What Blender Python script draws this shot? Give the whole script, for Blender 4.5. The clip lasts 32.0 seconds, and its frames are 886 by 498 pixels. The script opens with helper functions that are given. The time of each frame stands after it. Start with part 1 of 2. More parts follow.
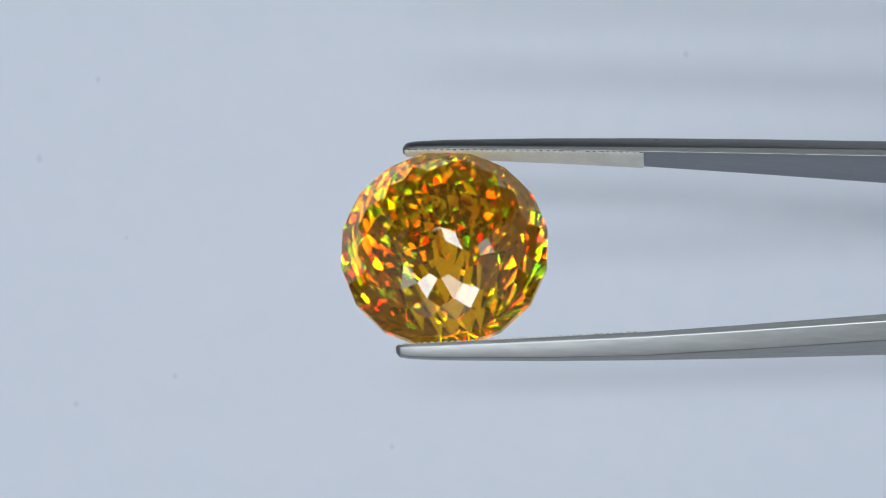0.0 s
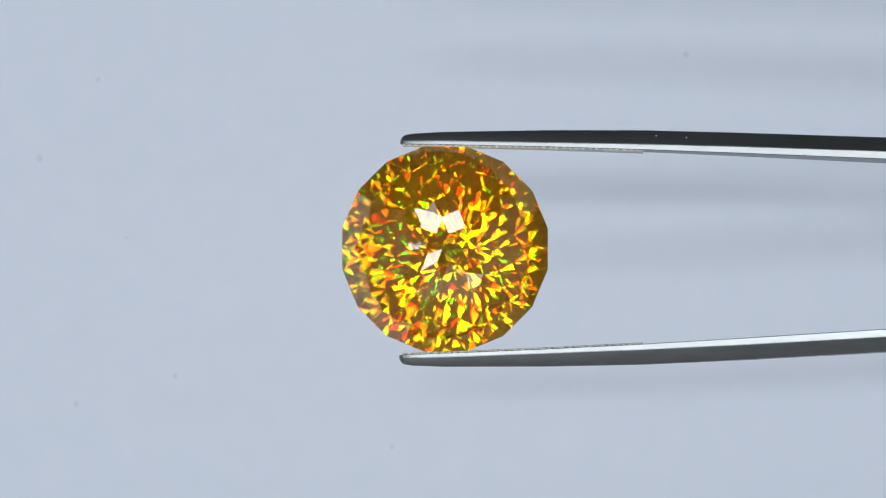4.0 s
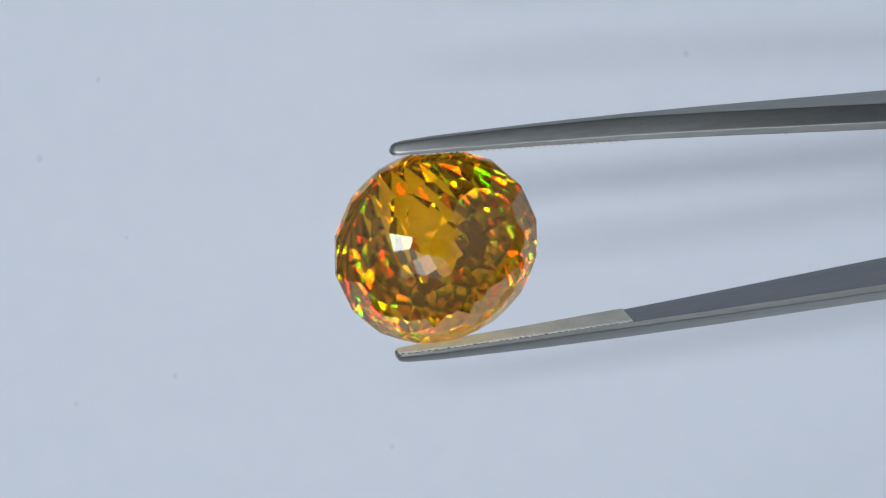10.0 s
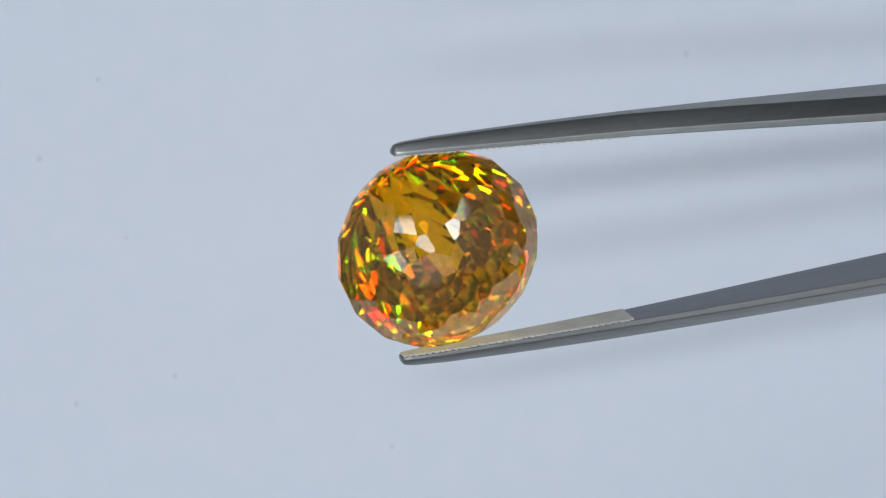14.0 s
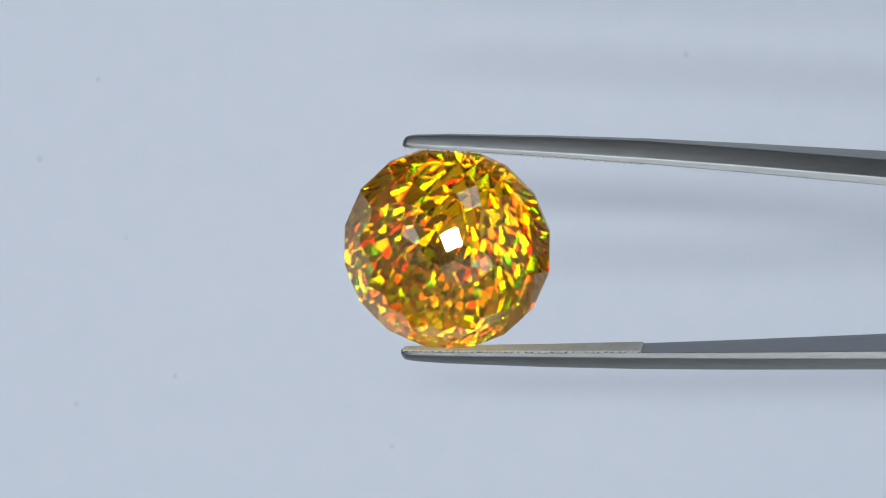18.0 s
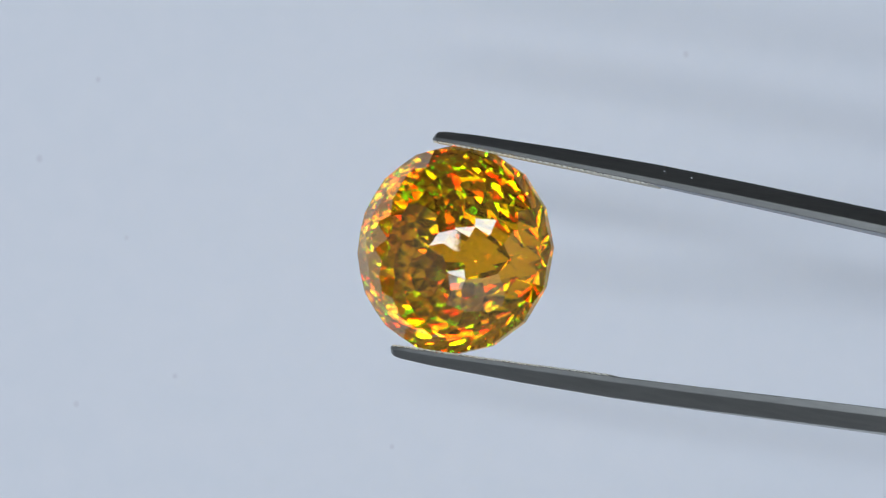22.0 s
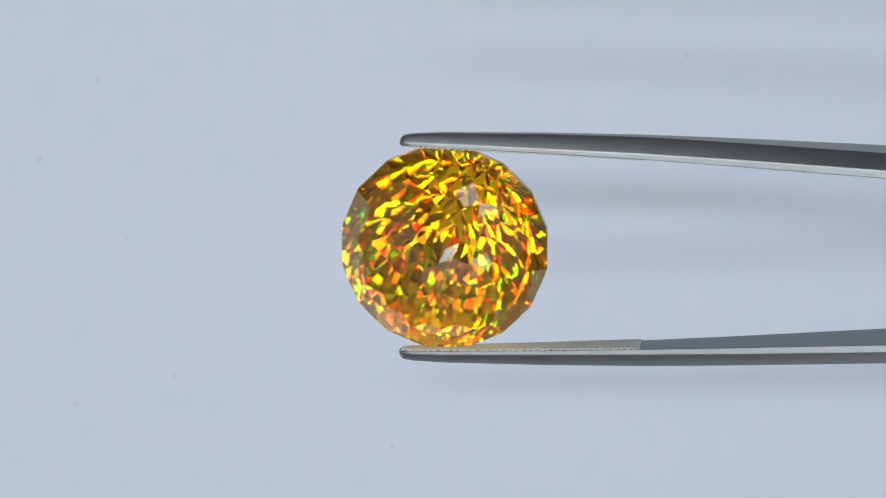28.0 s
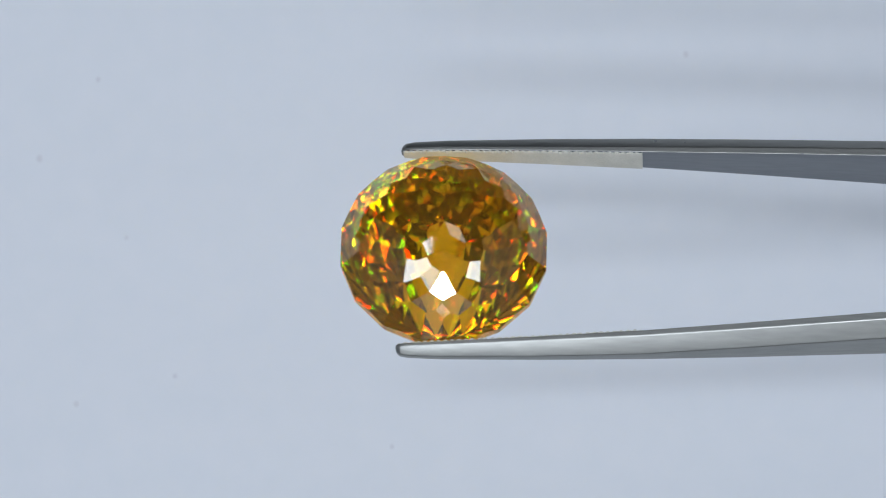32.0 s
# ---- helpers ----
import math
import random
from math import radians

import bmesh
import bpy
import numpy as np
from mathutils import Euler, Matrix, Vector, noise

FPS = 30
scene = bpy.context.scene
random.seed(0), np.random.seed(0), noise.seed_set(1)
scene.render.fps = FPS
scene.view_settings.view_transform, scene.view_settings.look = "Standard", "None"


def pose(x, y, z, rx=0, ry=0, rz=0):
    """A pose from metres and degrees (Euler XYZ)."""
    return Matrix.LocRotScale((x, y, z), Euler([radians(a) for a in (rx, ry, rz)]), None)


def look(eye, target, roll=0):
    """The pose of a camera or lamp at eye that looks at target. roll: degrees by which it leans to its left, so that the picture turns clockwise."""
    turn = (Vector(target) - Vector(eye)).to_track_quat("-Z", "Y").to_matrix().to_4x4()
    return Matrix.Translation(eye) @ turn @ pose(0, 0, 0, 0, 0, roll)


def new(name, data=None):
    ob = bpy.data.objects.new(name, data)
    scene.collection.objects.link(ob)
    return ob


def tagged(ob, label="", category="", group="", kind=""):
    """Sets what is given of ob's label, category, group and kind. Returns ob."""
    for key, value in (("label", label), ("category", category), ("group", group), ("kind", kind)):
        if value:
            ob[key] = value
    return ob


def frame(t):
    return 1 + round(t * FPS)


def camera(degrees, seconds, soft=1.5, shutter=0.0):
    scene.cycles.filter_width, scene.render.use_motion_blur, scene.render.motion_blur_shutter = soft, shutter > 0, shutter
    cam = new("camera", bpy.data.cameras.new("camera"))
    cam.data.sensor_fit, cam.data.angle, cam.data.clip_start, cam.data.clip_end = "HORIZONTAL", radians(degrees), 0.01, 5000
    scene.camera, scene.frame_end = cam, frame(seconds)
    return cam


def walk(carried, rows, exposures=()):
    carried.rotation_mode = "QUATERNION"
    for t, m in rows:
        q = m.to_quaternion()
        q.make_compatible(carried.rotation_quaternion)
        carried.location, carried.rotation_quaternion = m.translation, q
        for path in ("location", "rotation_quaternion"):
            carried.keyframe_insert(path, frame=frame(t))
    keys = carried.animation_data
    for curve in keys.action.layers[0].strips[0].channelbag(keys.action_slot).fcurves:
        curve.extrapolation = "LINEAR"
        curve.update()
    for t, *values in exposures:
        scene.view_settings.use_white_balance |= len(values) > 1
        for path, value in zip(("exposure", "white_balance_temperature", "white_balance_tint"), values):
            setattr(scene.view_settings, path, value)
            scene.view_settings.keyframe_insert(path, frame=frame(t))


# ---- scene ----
PX = 0.01 / 365            # one unit of the drawing: the stone is 365 units, 10 mm, across
HOME = Vector((0.0, 0.0, 0.25))
AWAY = 8961 * PX           # from the lens to the stone

cam = camera(10.0, 32.0, soft=1.15)
STAND = look((0, -AWAY, HOME.z), (0, 0, HOME.z))
cam.data.dof.use_dof, cam.data.dof.focus_distance, cam.data.dof.aperture_fstop = True, AWAY - 0.001, 220.0
walk(cam, [(0.0, STAND), (32.0, STAND)])

# seconds, lean in the picture, swing towards the lens, roll about the long axis (degrees), shift right and up (drawing units)
TURNS = [
    (0, 0.4, -3.4, -21.9, 2.6, 0.5),
    (0.5, 1.1, 1.7, -9.3, 2.9, 0.3),
    (1, 0.2, -0.7, 1.5, 4.7, 2.2),
    (1.5, 0.5, -3.0, 18.8, 3.8, 4.2),
    (2, 0.4, -3.7, 28.9, 2.5, 7.9),
    (2.5, 0.4, -2.6, 40.4, 2.8, 11.4),
    (3, 0.4, -3.5, 28.6, 2.3, 6.9),
    (3.5, 0.3, -3.2, 14.8, 3.6, 2.6),
    (4.5, 0.1, -1.9, -12.0, 3.1, -0.5),
    (5.5, -1.1, 0.3, 1.9, -1.8, 1.1),
    (6, -2.3, 1.6, 18.3, -4.9, 3.5),
    (6.5, -3.5, 4.2, 9.9, -5.6, 1.8),
    (7, -4.2, 9.0, -4.1, -6.7, 0.1),
    (7.5, -5.1, 11.0, -16.9, -6.5, -0.9),
    (8, -5.2, 11.2, -31.4, -7.7, -0.5),
    (8.5, -5.5, 11.8, -29.6, -7.4, -0.8),
    (9, -5.1, 11.0, -9.4, -7.7, -1.1),
    (9.5, -6.6, 14.2, 10.2, -9.4, 1.4),
    (10, -6.2, 13.3, 19.9, -11.4, 1.8),
    (10.5, -7.1, 15.3, 9.2, -12.5, -0.5),
    (11, -7.9, 17.0, -3.5, -10.8, -1.6),
    (11.5, -8.4, 18.1, -14.6, -7.8, -4.5),
    (12, -8.7, 18.7, -25.2, -5.5, -5.0),
    (12.5, -9.0, 19.3, -29.4, -4.0, -7.0),
    (13, -8.5, 18.3, -13.3, -4.4, -8.6),
    (13.5, -8.1, 17.4, 3.3, -9.0, -2.8),
    (14, -7.2, 15.5, 17.6, -7.7, -0.6),
    (14.5, -5.8, 12.5, 18.8, -7.1, -0.9),
    (15.5, -3.3, 3.7, -2.0, 1.2, -0.5),
    (16.5, -1.2, -2.6, 4.8, 2.2, -0.7),
    (17, -0.2, -2.5, 18.4, 3.7, 0.6),
    (17.5, 1.2, -5.0, 26.3, 4.6, 3.6),
    (18, 2.1, -6.0, 14.1, 7.0, 0.5),
    (18.5, 2.8, -6.7, 0.0, 7.1, -0.3),
    (19, 4.1, -9.9, -16.7, 6.7, -0.0),
    (19.5, 5.6, -12.9, -14.1, 7.6, -1.5),
    (20, 6.6, -15.2, 1.8, 15.2, -0.0),
    (20.5, 6.1, -14.0, 11.1, 17.8, 2.4),
    (21, 8.6, -19.8, 21.5, 17.5, 2.5),
    (21.5, 9.8, -22.5, 13.1, 18.2, 0.2),
    (22, 10.4, -23.9, -2.5, 19.3, -1.6),
    (22.5, 9.8, -22.5, -16.3, 15.6, -0.4),
    (23, 11.1, -25.5, -28.0, 12.3, 2.3),
    (23.5, 11.3, -26.0, -36.6, 10.0, 6.4),
    (24, 11.3, -26.0, -36.3, 10.8, 7.8),
    (24.5, 9.4, -21.6, -13.3, 15.8, 2.7),
    (25, 9.0, -20.7, 9.5, 18.6, 2.4),
    (25.5, 6.8, -15.6, 14.4, 16.2, 3.4),
    (26.5, 4.2, -13.6, 9.5, 5.1, 1.1),
    (27.5, 2.5, -10.0, 6.2, 4.4, 2.8),
    (28, 1.5, -5.3, 13.0, 2.9, 3.0),
    (28.5, 0.7, 0.7, 0.3, 0.7, 2.4),
    (29, 0.3, -0.5, -8.0, -1.1, 1.3),
    (29.5, 0.3, -0.6, -14.9, 0.0, -0.1),
    (30, 0.0, -2.1, -4.0, 2.1, -0.0),
    (30.5, 0.1, -2.1, 7.5, 4.2, 0.4),
    (31, 0.2, -1.7, 5.7, 3.4, 1.2),
    (31.5, 0.5, -1.9, -9.7, 1.5, -0.8),
    (32, 0.3, -2.9, -23.3, 1.4, 0.6),
]


# seconds, the stone's own small tilt and swing between the tips (degrees)
LOOSE = [(0, 1, -1), (0.5, 2, -3), (1, 3, -1), (1.5, 0, -1), (2, 2, 0), (3.5, 2, 0), (5.5, 2, 0), (6, 1, 4), (7, 5, -3), (8, 6, -4), (9, 1, -5), (10, 5, -1),
         (11, -3, 2), (12, 0, 2), (13, 2, 1), (14, 4, 0), (17, 6, -2), (18, 2, 0), (19, 0, -3), (20, 4, 3), (21, 5, 2), (22, 3, 1), (23, 2, 0),
         (28, 2, 0), (28.5, 2, 1), (29, -3, 0), (30, 2, 2), (31, 3, 0), (32, -3, 3)]


def held(th, ps, ph, tx, tz):
    turn = Matrix.Rotation(radians(th), 4, "Y") @ Matrix.Rotation(radians(ps), 4, "Z") @ Matrix.Rotation(radians(ph), 4, "X")
    return Matrix.Translation(HOME + Vector((tx, 0, tz)) * PX) @ turn


# ---- world and light ----
world = bpy.data.worlds.new("room_air")
scene.world = world
world.use_nodes = True
world.node_tree.nodes["Background"].inputs["Color"].default_value = (0.5, 0.55, 0.62, 1)
world.node_tree.nodes["Background"].inputs["Strength"].default_value = 0.05


def panel(name, eye, wide, high, watts, tint=(0.80, 0.885, 1.01), aim=(0.0, 0.0, 0.0)):
    lamp = bpy.data.lights.new(name, "AREA")
    lamp.shape, lamp.size, lamp.size_y, lamp.energy, lamp.color = "RECTANGLE", wide, high, watts, tint
    ob = new(name, lamp)
    ob.matrix_world = look(HOME + Vector(eye), HOME + Vector(aim))
    return ob


# an uneven cluster of small bright lamps round the lens
for x, z, watts in ((0.025, 0.110, 0.019), (0.010, -0.050, 0.010), (0.090, -0.095, 0.019), (-0.060, -0.005, 0.011), (-0.095, 0.040, 0.018),
                    (-0.020, 0.120, 0.019), (-0.090, -0.075, 0.019), (0.130, 0.005, 0.019), (-0.140, 0.030, 0.019), (-0.125, 0.145, 0.019),
                    (0.000, -0.125, 0.019), (-0.130, 0.090, 0.019), (-0.060, 0.110, 0.019)):
    panel("ring_lamp", (x, -0.235, z), 0.033, 0.033, watts)
# weaker fill lamps added outside that cluster, for flashes in dead facets
for k in range(9):
    az = 2 * math.pi * k / 9 + 0.5
    panel("fill_lamp", (0.19 * math.cos(az) + 0.01, -0.235, 0.19 * math.sin(az)), 0.038, 0.038, 0.0065)
# a broad soft box low in front
panel("soft_box", (0.0, -0.2, -0.155), 0.24, 0.14, 0.030)
# fill lamps added on the camera's side; they wash the unseen front wall
for x, watts in ((-0.2, 0.04), (0.2, 0.10)):
    panel("wall_fill", (x, -0.33, 0.0), 0.12, 0.3, watts, aim=(x * 0.6, -1.0, -0.1))
# bare lamps further off behind the lens
for high, watts, thick in ((0.026, 0.54, 0.020), (-0.062, 0.50, 0.028), (-0.110, 0.35, 0.030)):
    panel("bare_lamp", (-0.012, -0.6, high), 0.070, thick, watts)


# ---- materials ----
def nodes_of(name):
    m = bpy.data.materials.new(name)
    m.use_nodes = True
    t = m.node_tree
    t.nodes.clear()
    return m, t, t.nodes.new("ShaderNodeOutputMaterial")


def add(t, kind, **values):
    n = t.nodes.new(kind)
    for k, v in values.items():
        n.inputs[k.replace("_", " ")].default_value = v
    return n


def matte(name, low, high, rough=0.8, scale=60.0, fine=900.0, bump=0.1, depth=0.0002, metal=0.0, stretch=(1, 1, 1), spec=0.5):
    """A surface with broad and fine variation between two colours, and a fine relief."""
    m, t, out = nodes_of(name)
    co = t.nodes.new("ShaderNodeTexCoord")
    mp = t.nodes.new("ShaderNodeMapping")
    mp.inputs["Scale"].default_value = stretch
    t.links.new(co.outputs["Object"], mp.inputs["Vector"])
    broad = add(t, "ShaderNodeTexNoise", Scale=scale, Detail=4.0)
    grain = add(t, "ShaderNodeTexNoise", Scale=fine, Detail=5.0)
    for n in (broad, grain):
        t.links.new(mp.outputs["Vector"], n.inputs["Vector"])
    blend = t.nodes.new("ShaderNodeMath")
    blend.operation = "MULTIPLY_ADD"
    blend.inputs[1].default_value = 0.35
    t.links.new(grain.outputs["Fac"], blend.inputs[0])
    part_of = t.nodes.new("ShaderNodeMath")
    part_of.operation = "MULTIPLY"
    part_of.inputs[1].default_value = 0.65
    t.links.new(broad.outputs["Fac"], part_of.inputs[0])
    t.links.new(part_of.outputs[0], blend.inputs[2])
    ramp = t.nodes.new("ShaderNodeValToRGB")
    ramp.color_ramp.elements[0].position, ramp.color_ramp.elements[1].position = 0.35, 0.65
    ramp.color_ramp.elements[0].color, ramp.color_ramp.elements[1].color = (*low, 1), (*high, 1)
    t.links.new(blend.outputs[0], ramp.inputs["Fac"])
    skin = add(t, "ShaderNodeBsdfPrincipled", Roughness=rough, Metallic=metal)
    skin.inputs["Specular IOR Level"].default_value = spec
    t.links.new(ramp.outputs["Color"], skin.inputs["Base Color"])
    relief = add(t, "ShaderNodeBump", Strength=bump, Distance=depth)
    t.links.new(grain.outputs["Fac"], relief.inputs["Height"])
    t.links.new(relief.outputs["Normal"], skin.inputs["Normal"])
    t.links.new(skin.outputs[0], out.inputs["Surface"])
    return m


def amber():
    """A clear amber stone of very high refraction and fire: each band of the spectrum bends by its own amount."""
    m, t, out = nodes_of("amber_stone")
    co = t.nodes.new("ShaderNodeTexCoord")
    cloud = add(t, "ShaderNodeTexNoise", Scale=330.0, Detail=3.0)
    t.links.new(co.outputs["Object"], cloud.inputs["Vector"])
    total = None
    for tint, ior in (((0.36, 0.0, 0.0), 2.26), ((0.37, 0.165, 0.002), 2.31), ((0.25, 0.265, 0.004), 2.36), ((0.05, 0.235, 0.004), 2.41), ((0.0, 0.05, 0.008), 2.48)):
        deep = [c * d for c, d in zip(tint, (0.95, 0.85, 0.5))]
        ramp = t.nodes.new("ShaderNodeValToRGB")
        ramp.color_ramp.elements[0].position, ramp.color_ramp.elements[1].position = 0.35, 0.7
        ramp.color_ramp.elements[0].color, ramp.color_ramp.elements[1].color = (*tint, 1), (*deep, 1)
        t.links.new(cloud.outputs["Fac"], ramp.inputs["Fac"])
        bend = add(t, "ShaderNodeBsdfRefraction", IOR=ior, Roughness=0.0)
        t.links.new(ramp.outputs["Color"], bend.inputs["Color"])
        if total:
            both = t.nodes.new("ShaderNodeAddShader")
            t.links.new(total.outputs[0], both.inputs[0])
            t.links.new(bend.outputs[0], both.inputs[1])
            total = both
        else:
            total = bend
    shine = add(t, "ShaderNodeBsdfGlossy", Roughness=0.0, Color=(1.0, 0.95, 0.82, 1))
    edge = add(t, "ShaderNodeFresnel", IOR=2.38)
    mix = t.nodes.new("ShaderNodeMixShader")
    t.links.new(edge.outputs[0], mix.inputs[0])
    t.links.new(total.outputs[0], mix.inputs[1])
    t.links.new(shine.outputs[0], mix.inputs[2])
    veil = add(t, "ShaderNodeBsdfDiffuse", Color=(0.95, 0.57, 0.003, 1))
    hazy = add(t, "ShaderNodeMixShader", Fac=0.032)
    t.links.new(mix.outputs[0], hazy.inputs[1])
    t.links.new(veil.outputs[0], hazy.inputs[2])
    t.links.new(hazy.outputs[0], out.inputs["Surface"])
    return m


PAPER = matte("backdrop_paper", (0.81, 0.84, 0.88), (0.86, 0.87, 0.90), 0.7, 14.0, 500.0, 0.05, 0.0001)
WALL = matte("grey_wall", (0.40, 0.41, 0.42), (0.47, 0.47, 0.48), 0.9, 6.0, 300.0)
# blue put on an unseen wall so its bounce cools the left side
COOL = matte("unseen_bluish_wall", (0.32, 0.36, 0.40), (0.37, 0.40, 0.44), 0.9, 6.0, 300.0)
DARK = matte("dark_wall", (0.05, 0.05, 0.055), (0.07, 0.07, 0.07), 0.9, 6.0, 300.0)
PALE = matte("grey_floor", (0.28, 0.28, 0.28), (0.33, 0.33, 0.33), 0.8, 6.0, 300.0)
STEEL = matte("satin_steel", (0.345, 0.342, 0.318), (0.475, 0.47, 0.435), 0.43, 300.0, 5000.0, 0.05, 0.00002, metal=1.0, stretch=(0.15, 1, 1))
# a darker steel tone for the inside faces of the blades
INNER = matte("darker_steel", (0.24, 0.25, 0.26), (0.30, 0.31, 0.32), 0.45, 300.0, 5000.0, 0.05, 0.00002, metal=1.0, stretch=(0.15, 1, 1))
GRIT = matte("blasted_steel", (0.60, 0.585, 0.51), (0.76, 0.735, 0.65), 0.75, 700.0, 9000.0, 0.4, 0.00003)
# near-black tone painted into the pad notches as their gap shadow
NOTCH_SHADE = matte("painted_notch_shade", (0.06, 0.06, 0.06), (0.11, 0.11, 0.10), 0.8, 900.0, 9000.0)
STONE = amber()


# ---- helpers for meshes ----
def link(name, bm, material, parent=None, label=""):
    me = bpy.data.meshes.new(name)
    bm.to_mesh(me)
    bm.free()
    for m in (material if isinstance(material, (list, tuple)) else (material,)):
        me.materials.append(m)
    ob = new(name, me)
    ob.parent = parent
    return tagged(ob, label)


part = link


def slab(name, x0, y0, z0, x1, y1, z1, material, label):
    bm = bmesh.new()
    bmesh.ops.create_cube(bm, size=1)
    for v in bm.verts:
        v.co = ((x0 + x1) / 2 + v.co.x * (x1 - x0), (y0 + y1) / 2 + v.co.y * (y1 - y0), (z0 + z1) / 2 + v.co.z * (z1 - z0))
    return tagged(link(name, bm, material), label, name.split("_")[0], kind="structure")


# ---- the setting: a pale paper at the back, and an added, unseen grey box ----
backdrop = slab("backdrop", -0.2, 0.05, 0.1, 0.2, 0.052, 0.32, PAPER, "pale blue-white paper backdrop behind the tweezers")
# faint specks of dust on the paper
SPECK = matte("paper_dust", (0.755, 0.75, 0.79), (0.79, 0.79, 0.82), 0.9, 900.0, 5000.0)
for x, z, r in ((-714, 160, 7), (-649, -274, 6), (-474, -225, 5), (-610, 300, 5), (-560, 20, 4), (430, 345, 6), (-90, -350, 5)):
    bm = bmesh.new()
    bmesh.ops.create_icosphere(bm, subdivisions=2, radius=1.0)
    for v in bm.verts:
        v.co = Vector((x * 1.2037 * PX + v.co.x * r * PX, 0.05 + v.co.y * 0.6 * PX, HOME.z + z * 1.2037 * PX + v.co.z * r * 1.2 * PX))
    link("speck", bm, SPECK, backdrop)
# unseen enclosure, added to shape what steel and stone reflect
slab("floor", -0.33, -0.63, -0.02, 0.33, 0.055, -0.001, PALE, "added grey floor, out of view")
slab("ceiling", -0.33, -0.63, 0.521, 0.33, 0.055, 0.54, DARK, "added dark ceiling, out of view, for dark reflections")
slab("wall_north", -0.33, 0.056, 0.0, 0.33, 0.07, 0.52, DARK, "added dark rear wall, hidden behind the paper backdrop")
slab("wall_west", -0.35, -0.63, -0.02, -0.331, 0.055, 0.54, COOL, "added bluish side wall, out of view, that cools the light")
slab("wall_east", 0.331, -0.63, -0.02, 0.35, 0.055, 0.54, WALL, "added plain grey side wall, out of view")
slab("wall_south", -0.33, -0.65, -0.02, 0.33, -0.631, 0.54, WALL, "added plain grey front wall, out of view")


# ---- the stone ----
def spot(r, y, az):
    return Vector((r * math.cos(radians(az)), y, r * math.sin(radians(az))))


def facet_planes():
    """Normals, distances and region of all facets; the front looks along -y."""
    planes = []
    heart = Vector((0, 10, 0))
    rng = random.Random(3)

    def lay(where, count, start, a, b, c):
        """count copies round the axis of the plane through three places, first turned by start degrees."""
        n = (b - a).cross(c - a).normalized()
        if n.dot(a - heart) < 0:
            n = -n
        for k in range(count):
            turn = Matrix.Rotation(-radians(start + 360.0 * k / count), 3, "Y")
            # cut by hand: every facet strays a little
            off = Vector((rng.gauss(0, 1), rng.gauss(0, 1), rng.gauss(0, 1))) * (0.0 if where == "girdle" else 0.006)
            tilt = (turn @ n + off).normalized()
            planes.append((tilt, tilt.dot(turn @ ((a + b + c) / 3)), where))

    # crown: eight kites at the tip, eight between them, then lozenges on a dome, sixteen to a row
    tip, ball = -113.0, 219.0
    c8 = math.cos(radians(22.5))
    r1, r2, r3, m = 28.0, 55.0, 72.0, math.tan(radians(11.0))
    y1, y2 = tip + m * r1 * c8, tip + m * r2
    y3 = y1 + (r3 - r1) * (y2 - y1) / (r2 * c8 - r1)
    low = y3 + math.sqrt(ball ** 2 - r3 ** 2)

    def dome(r, az):
        return spot(r, low - math.sqrt(ball ** 2 - r * r), az)

    def below(a, b, c, az):
        """Where the plane through three places leaves the dome again, on the meridian az."""
        n = (b - a).cross(c - a)
        k = n.x * math.cos(radians(az)) + n.z * math.sin(radians(az))
        lo, hi = math.hypot(b.x, b.z), ball - 1.0
        for _ in range(60):
            mid = (lo + hi) / 2
            inside = (n.dot(a) - mid * k) / n.y > low - math.sqrt(ball ** 2 - mid ** 2)
            lo, hi = (mid, hi) if inside else (lo, mid)
        return lo

    tipv, v1, v2, v3 = Vector((0, tip, 0)), spot(r1, y1, 22.5), spot(r2, y2, 0), spot(r3, y3, 22.5)
    lay("crown", 8, 90, tipv, spot(r1, y1, -22.5), v1)
    lay("crown", 8, 90, v1, v2, spot(r2, y2, 45))
    rc = 84.0
    lay("crown", 8, 90, v2, v3, dome(rc, 11.25))
    lay("crown", 8, 90, spot(r2, y2, 45), v3, dome(rc, 33.75))
    lay("crown", 8, 90, v2, dome(rc, -11.25), dome(rc, 11.25))
    lay("crown", 8, 90, v3, dome(rc, 11.25), dome(rc, 33.75))
    da = below(v2, dome(rc, -11.25), dome(rc, 11.25), 0)
    db = below(v3, dome(rc, 11.25), dome(rc, 33.75), 22.5)
    top = rc
    for _ in range(2):
        lay("crown", 8, 90, dome(top, 11.25), dome(da, 0), dome(db, 22.5))
        lay("crown", 8, 90, dome(top, 33.75), dome(da, 45), dome(db, 22.5))
        e = below(dome(top, 11.25), dome(da, 0), dome(db, 22.5), 11.25)
        lay("crown", 8, 90, dome(da, 0), dome(e, -11.25), dome(e, 11.25))
        lay("crown", 8, 90, dome(db, 22.5), dome(e, 11.25), dome(e, 33.75))
        na, nb = below(dome(da, 0), dome(e, -11.25), dome(e, 11.25), 0), below(dome(db, 22.5), dome(e, 11.25), dome(e, 33.75), 22.5)
        da, db, top = na, nb, e
    # a shoulder of thirty-two narrow facets
    for az in (5.625, -5.625):
        lay("crown", 16, 90 + az, spot(182.0, -5, 0), spot(174.0, -15.5, 0), Vector((182.0, -5, 20)))
    # girdle: a thin band with sixteen sides
    lay("girdle", 16, 90, spot(182.0, 0, 0), spot(182.0, 9, 0), Vector((182.0, 0, 20)))
    # pavilion: long kites to a point, in rows of sixteen
    c16 = math.cos(radians(11.25))
    rs, m = (0.0, 60.0, 105.0, 142.0, 170.0, 192.0), math.tan(radians(39.0))
    ys = [0.0, m * rs[1] * c16, m * rs[2]]
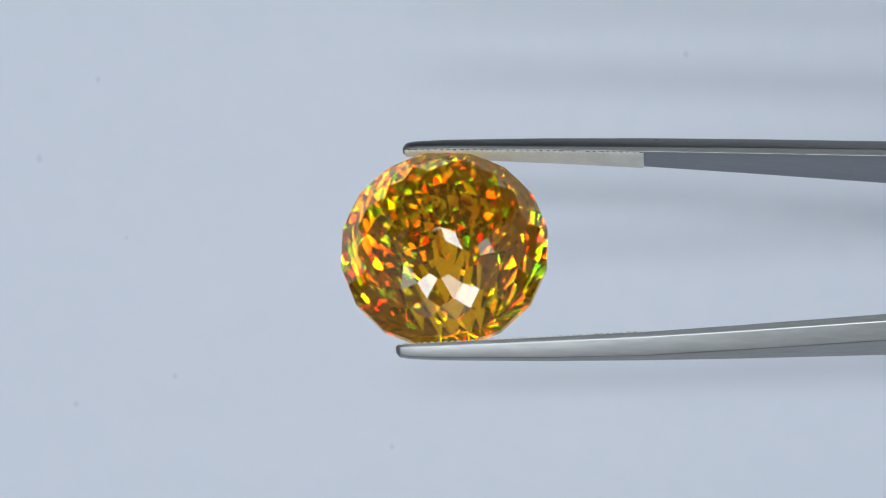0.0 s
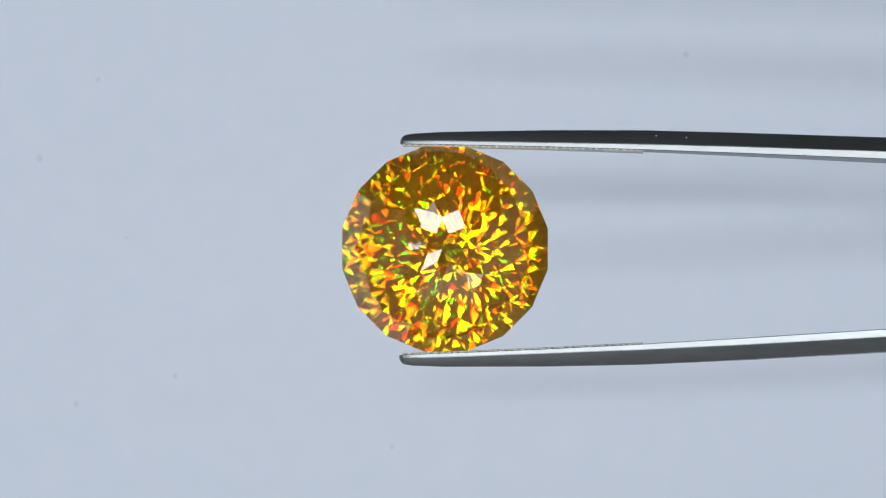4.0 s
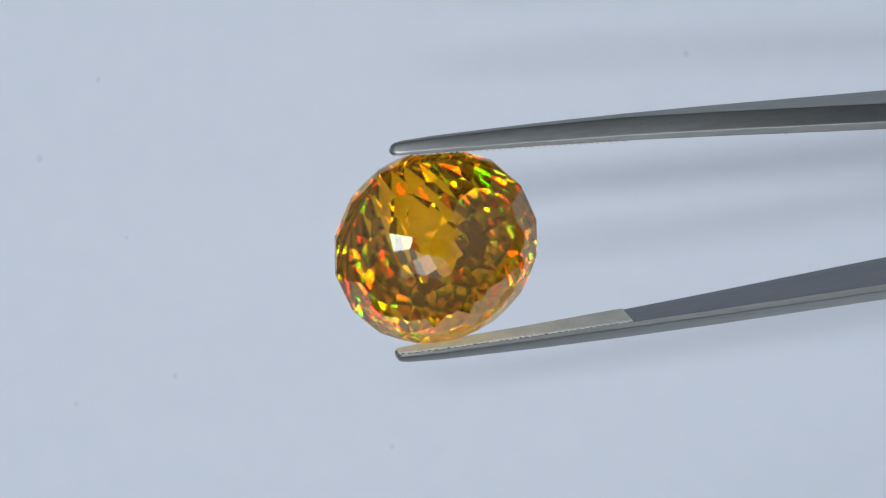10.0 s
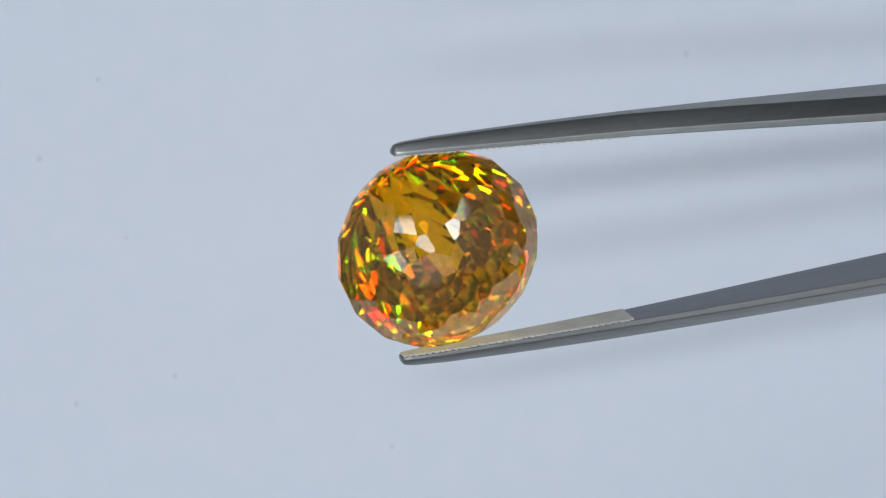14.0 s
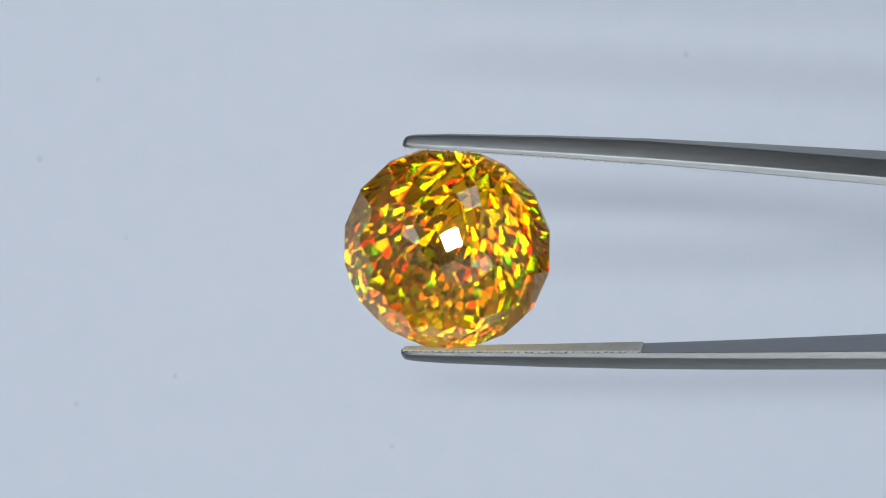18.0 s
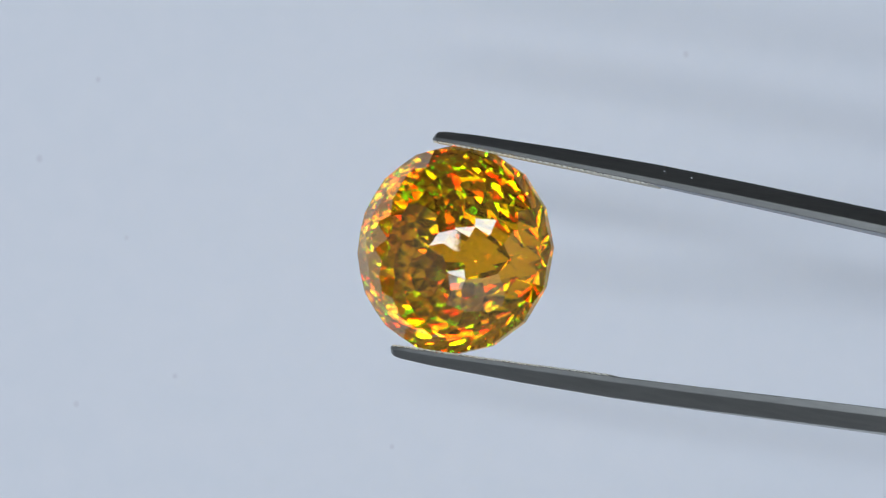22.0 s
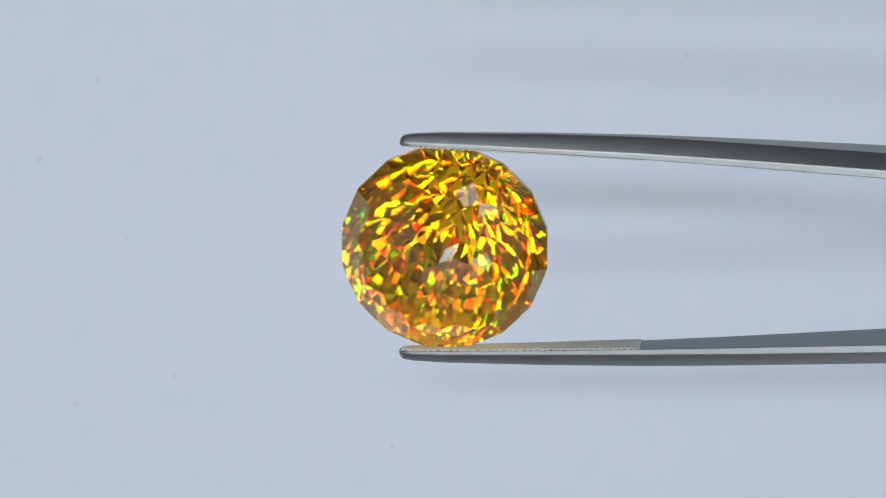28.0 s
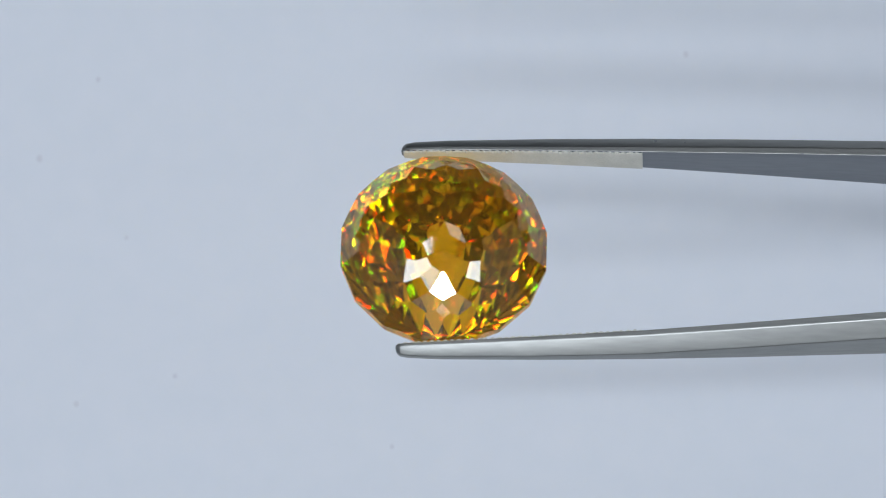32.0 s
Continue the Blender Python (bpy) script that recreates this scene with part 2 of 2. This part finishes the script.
    for k in (3, 4, 5):
        ys.append(ys[k - 2] + (rs[k] - rs[k - 2]) * (ys[k - 1] - ys[k - 2]) / (rs[k - 1] * c16 - rs[k - 2]))
    deep = 38.0 + float(np.interp(172.5, rs, ys))
    h = 11.25
    for k in range(5):
        top = spot(rs[k], deep - ys[k], 0)
        lay("pavilion", 16, 90 + h * (k % 2), top, spot(rs[k + 1], deep - ys[k + 1], -h), spot(rs[k + 1], deep - ys[k + 1], h))
    lay("pavilion", 16, 90, spot(182.0, 11, 0), spot(172.5, 38, 0), Vector((182.0, 11, 20)))
    return planes


def cut_stone():
    """Every facet is what the other planes leave of its own."""
    planes = facet_planes()
    shells = {w: bmesh.new() for w in ("crown", "girdle", "pavilion")}
    for i, (n, d, where) in enumerate(planes):
        u = n.orthogonal().normalized()
        w = n.cross(u)
        poly = [n * d + (u * a + w * b) * 900 for a, b in ((1, 1), (-1, 1), (-1, -1), (1, -1))]
        for j, (m, e, _) in enumerate(planes):
            if j == i or not poly:
                continue
            kept = []
            for p, q in zip(poly, poly[1:] + poly[:1]):
                dp, dq = m.dot(p) - e, m.dot(q) - e
                if dp <= 0:
                    kept.append(p)
                if dp * dq < 0:
                    kept.append(p.lerp(q, dp / (dp - dq)))
            poly = kept
        if len(poly) > 2:
            bm = shells[where]
            bm.faces.new([bm.verts.new(p * PX) for p in poly])
    for bm in shells.values():
        bmesh.ops.remove_doubles(bm, verts=bm.verts, dist=0.1 * PX)
        bmesh.ops.recalc_face_normals(bm, faces=bm.faces)
    return shells


gem = tagged(new("gemstone"), "round domed amber-yellow gemstone with many facets, gripped by tweezers", "gemstone")
for where, shell in cut_stone().items():
    link(where, shell, STONE, gem).visible_shadow = False


# specks and short threads enclosed in the stone
INK = matte("dark_inclusion", (0.12, 0.07, 0.015), (0.42, 0.27, 0.08), 0.7, 3000.0, 9000.0)
bm = bmesh.new()
rng = random.Random(11)
for _ in range(130):
    r, az, y = 150 * rng.random() ** 0.7, rng.uniform(0, 6.283), rng.uniform(-70, 40)
    if r > 120 and y > 10:
        continue
    made = bmesh.ops.create_icosphere(bm, subdivisions=1, radius=rng.uniform(0.4, 1.25) * PX)["verts"]
    spin = Euler((rng.uniform(0, 3), rng.uniform(0, 3), rng.uniform(0, 3))).to_matrix()
    long = rng.choice((1.0, 1.2, 2.5))
    for v in made:
        v.co = spin @ Vector((v.co.x * long, v.co.y, v.co.z)) + Vector((r * math.cos(az), y, r * math.sin(az) - 10)) * PX
tagged(link("inclusions", bm, INK, gem, "tiny dark inclusions inside the stone"), kind="stuff")


# ---- the tweezers ----
KNOTS = ((-80, 15, 6, 3, 7, 186.5), (-77, 22, 9, 5, 13, 186.3), (-72, 28, 11, 6, 17, 186.0), (-58, 32, 12, 6, 20, 185.5), (0, 40, 14, 7, 24, 184.0),
         (180, 54, 18, 8, 31, 178.0), (350, 68, 24, 10, 36, 171.0), (520, 89, 43, 12, 38, 162.5), (780, 123, 72, 14, 40, 148.5), (1100, 158, 106, 15, 42, 132.0),
         (2000, 220, 165, 14, 36, 100.0), (3200, 250, 190, 16, 40, 45.0), (4300, 250, 190, 18, 44, 6.0), (4600, 240, 180, 18, 44, 1.0))


def knot(x):
    return [float(np.interp(x, [k[0] for k in KNOTS], [k[i] for k in KNOTS])) for i in range(1, 6)]


def bend(x):
    """How far the middle line of the blades strays, along y and z."""
    return 0.0, 0.0112 * x - 0.8


def blade(side):
    """A tapering blade: flat inside, low upright flanks, bevels up to a flat back."""
    bm = bmesh.new()
    xs = sorted({k[0] for k in KNOTS} | set(range(-40, 800, 40)) | set(range(900, 4600, 300)))
    rings = []
    for x in xs:
        w, wo, e, th, zi = knot(x)
        by, bz = bend(min(x, 1400))
        round_off = float(np.interp(x, (-80, 350, 780), (0.16, 0.10, 0.03)))
        cy, cz = (w + wo) / 4 + round_off * (w - wo) / 4, (e + th) / 2 + round_off * (th - e) / 2
        arc = []
        for k in range(6):
            u = k / 5
            arc.append(((1 - u) ** 2 * w / 2 + 2 * u * (1 - u) * cy + u * u * wo / 2, (1 - u) ** 2 * e + 2 * u * (1 - u) * cz + u * u * th))
        ring = [(-w / 2, 0), *[(-y, z) for y, z in arc], *reversed(arc), (w / 2, 0)]
        rings.append([bm.verts.new(Vector((x, by + y, side * (zi + z) + bz)) * PX) for y, z in ring])
    size = len(rings[0])
    for a, b in zip(rings, rings[1:]):
        for k in range(size):
            f = bm.faces.new((a[k], a[(k + 1) % size], b[(k + 1) % size], b[k]))
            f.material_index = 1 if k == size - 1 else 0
            f.smooth = k not in (0, size - 2, size - 1)
    bm.faces.new(rings[0])
    bm.faces.new(rings[-1])
    bmesh.ops.recalc_face_normals(bm, faces=bm.faces)
    return bm


def grip(side):
    """The pad inside a tip: a blasted plate, straight behind and notched along its front rim."""
    bm = bmesh.new()
    first, last, teeth = -76.0, 350.0, 36
    step = (last - first) / teeth
    rng = random.Random(5 + side)
    rows = []
    for i in range(teeth * 4 + 1):
        x = first + step * (i / 4 + (rng.uniform(-0.12, 0.12) if 0 < i < teeth * 4 else 0))
        w, wo, e, th, zi = knot(x)
        by, bz = bend(x)
        tooth = i % 4 < 2
        front = -w / 2 + (rng.uniform(0.2, 1.0) if tooth else rng.uniform(1.4, 4.2))
        face = zi - 2.8
        rim = face - rng.uniform(0.0, 0.7) if tooth else face + rng.uniform(0.3, 1.6)
        ring = ((front + 0.5, zi + 0.6), (front, min(rim + 1.2, zi + 0.2)), (front + 1.6, rim), (front + 7.0, face), (w / 2 - 0.8, face), (w / 2 - 0.8, zi + 0.6))
        rows.append([bm.verts.new(Vector((x, by + y, side * z + bz)) * PX) for y, z in ring])
    for i, (a, b) in enumerate(zip(rows, rows[1:])):
        for k in range(6):
            f = bm.faces.new((a[k], a[(k + 1) % 6], b[(k + 1) % 6], b[k]))
            # most notch walls get the dark tone that stands in for shade
            f.material_index = 1 if k == 0 and i % 4 == 2 and rng.random() < 0.7 else 0
    bm.faces.new(rows[0])
    bm.faces.new(rows[-1])
    bmesh.ops.recalc_face_normals(bm, faces=bm.faces)
    return bm


tweezers = tagged(new("tweezers"), "satin steel gem tweezers with fine ribbed tips holding a stone", "tweezers")
for side in (1, -1):
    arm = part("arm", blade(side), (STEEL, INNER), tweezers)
    upper_arm = arm if side == 1 else upper_arm
    arm.data.set_sharp_from_angle(angle=radians(24))
    soft = arm.modifiers.new("worn_edges", "BEVEL")
    soft.width, soft.segments, soft.limit_method, soft.angle_limit = 1.2 * PX, 2, "ANGLE", radians(24)
    part("grip_pad", grip(side), (GRIT, NOTCH_SHADE), arm, "pale ribbed grip pad")


# small bright nicks on the back of the upper blade
NICK = matte("bright_nick", (0.24, 0.25, 0.25), (0.34, 0.35, 0.35), 0.5, 900.0, 9000.0, metal=0.6)
for x, y, z, long in ((373, -25.5, 196.2, 3.0), (426, -27.5, 192.2, 2.6), (633, -52.5, 157.5, 2.6)):
    bm = bmesh.new()
    bmesh.ops.create_icosphere(bm, subdivisions=1, radius=1.0)
    for v in bm.verts:
        v.co = Vector((x + v.co.x * long, y + v.co.y * 1.6, z + 0.0112 * x - 0.8 + v.co.z * 1.6)) * PX
    part("nick", bm, NICK, upper_arm, "small bright nick")


def motions():
    rows = [(t, held(*r)) for t, *r in TURNS]
    walk(tweezers, rows)
    when = [r[0] for r in LOOSE]
    walk(gem, [(t, m @ pose(0, 0, 0, float(np.interp(t, when, [r[1] for r in LOOSE])), 0, float(np.interp(t, when, [r[2] for r in LOOSE])))) for t, m in rows])


motions()
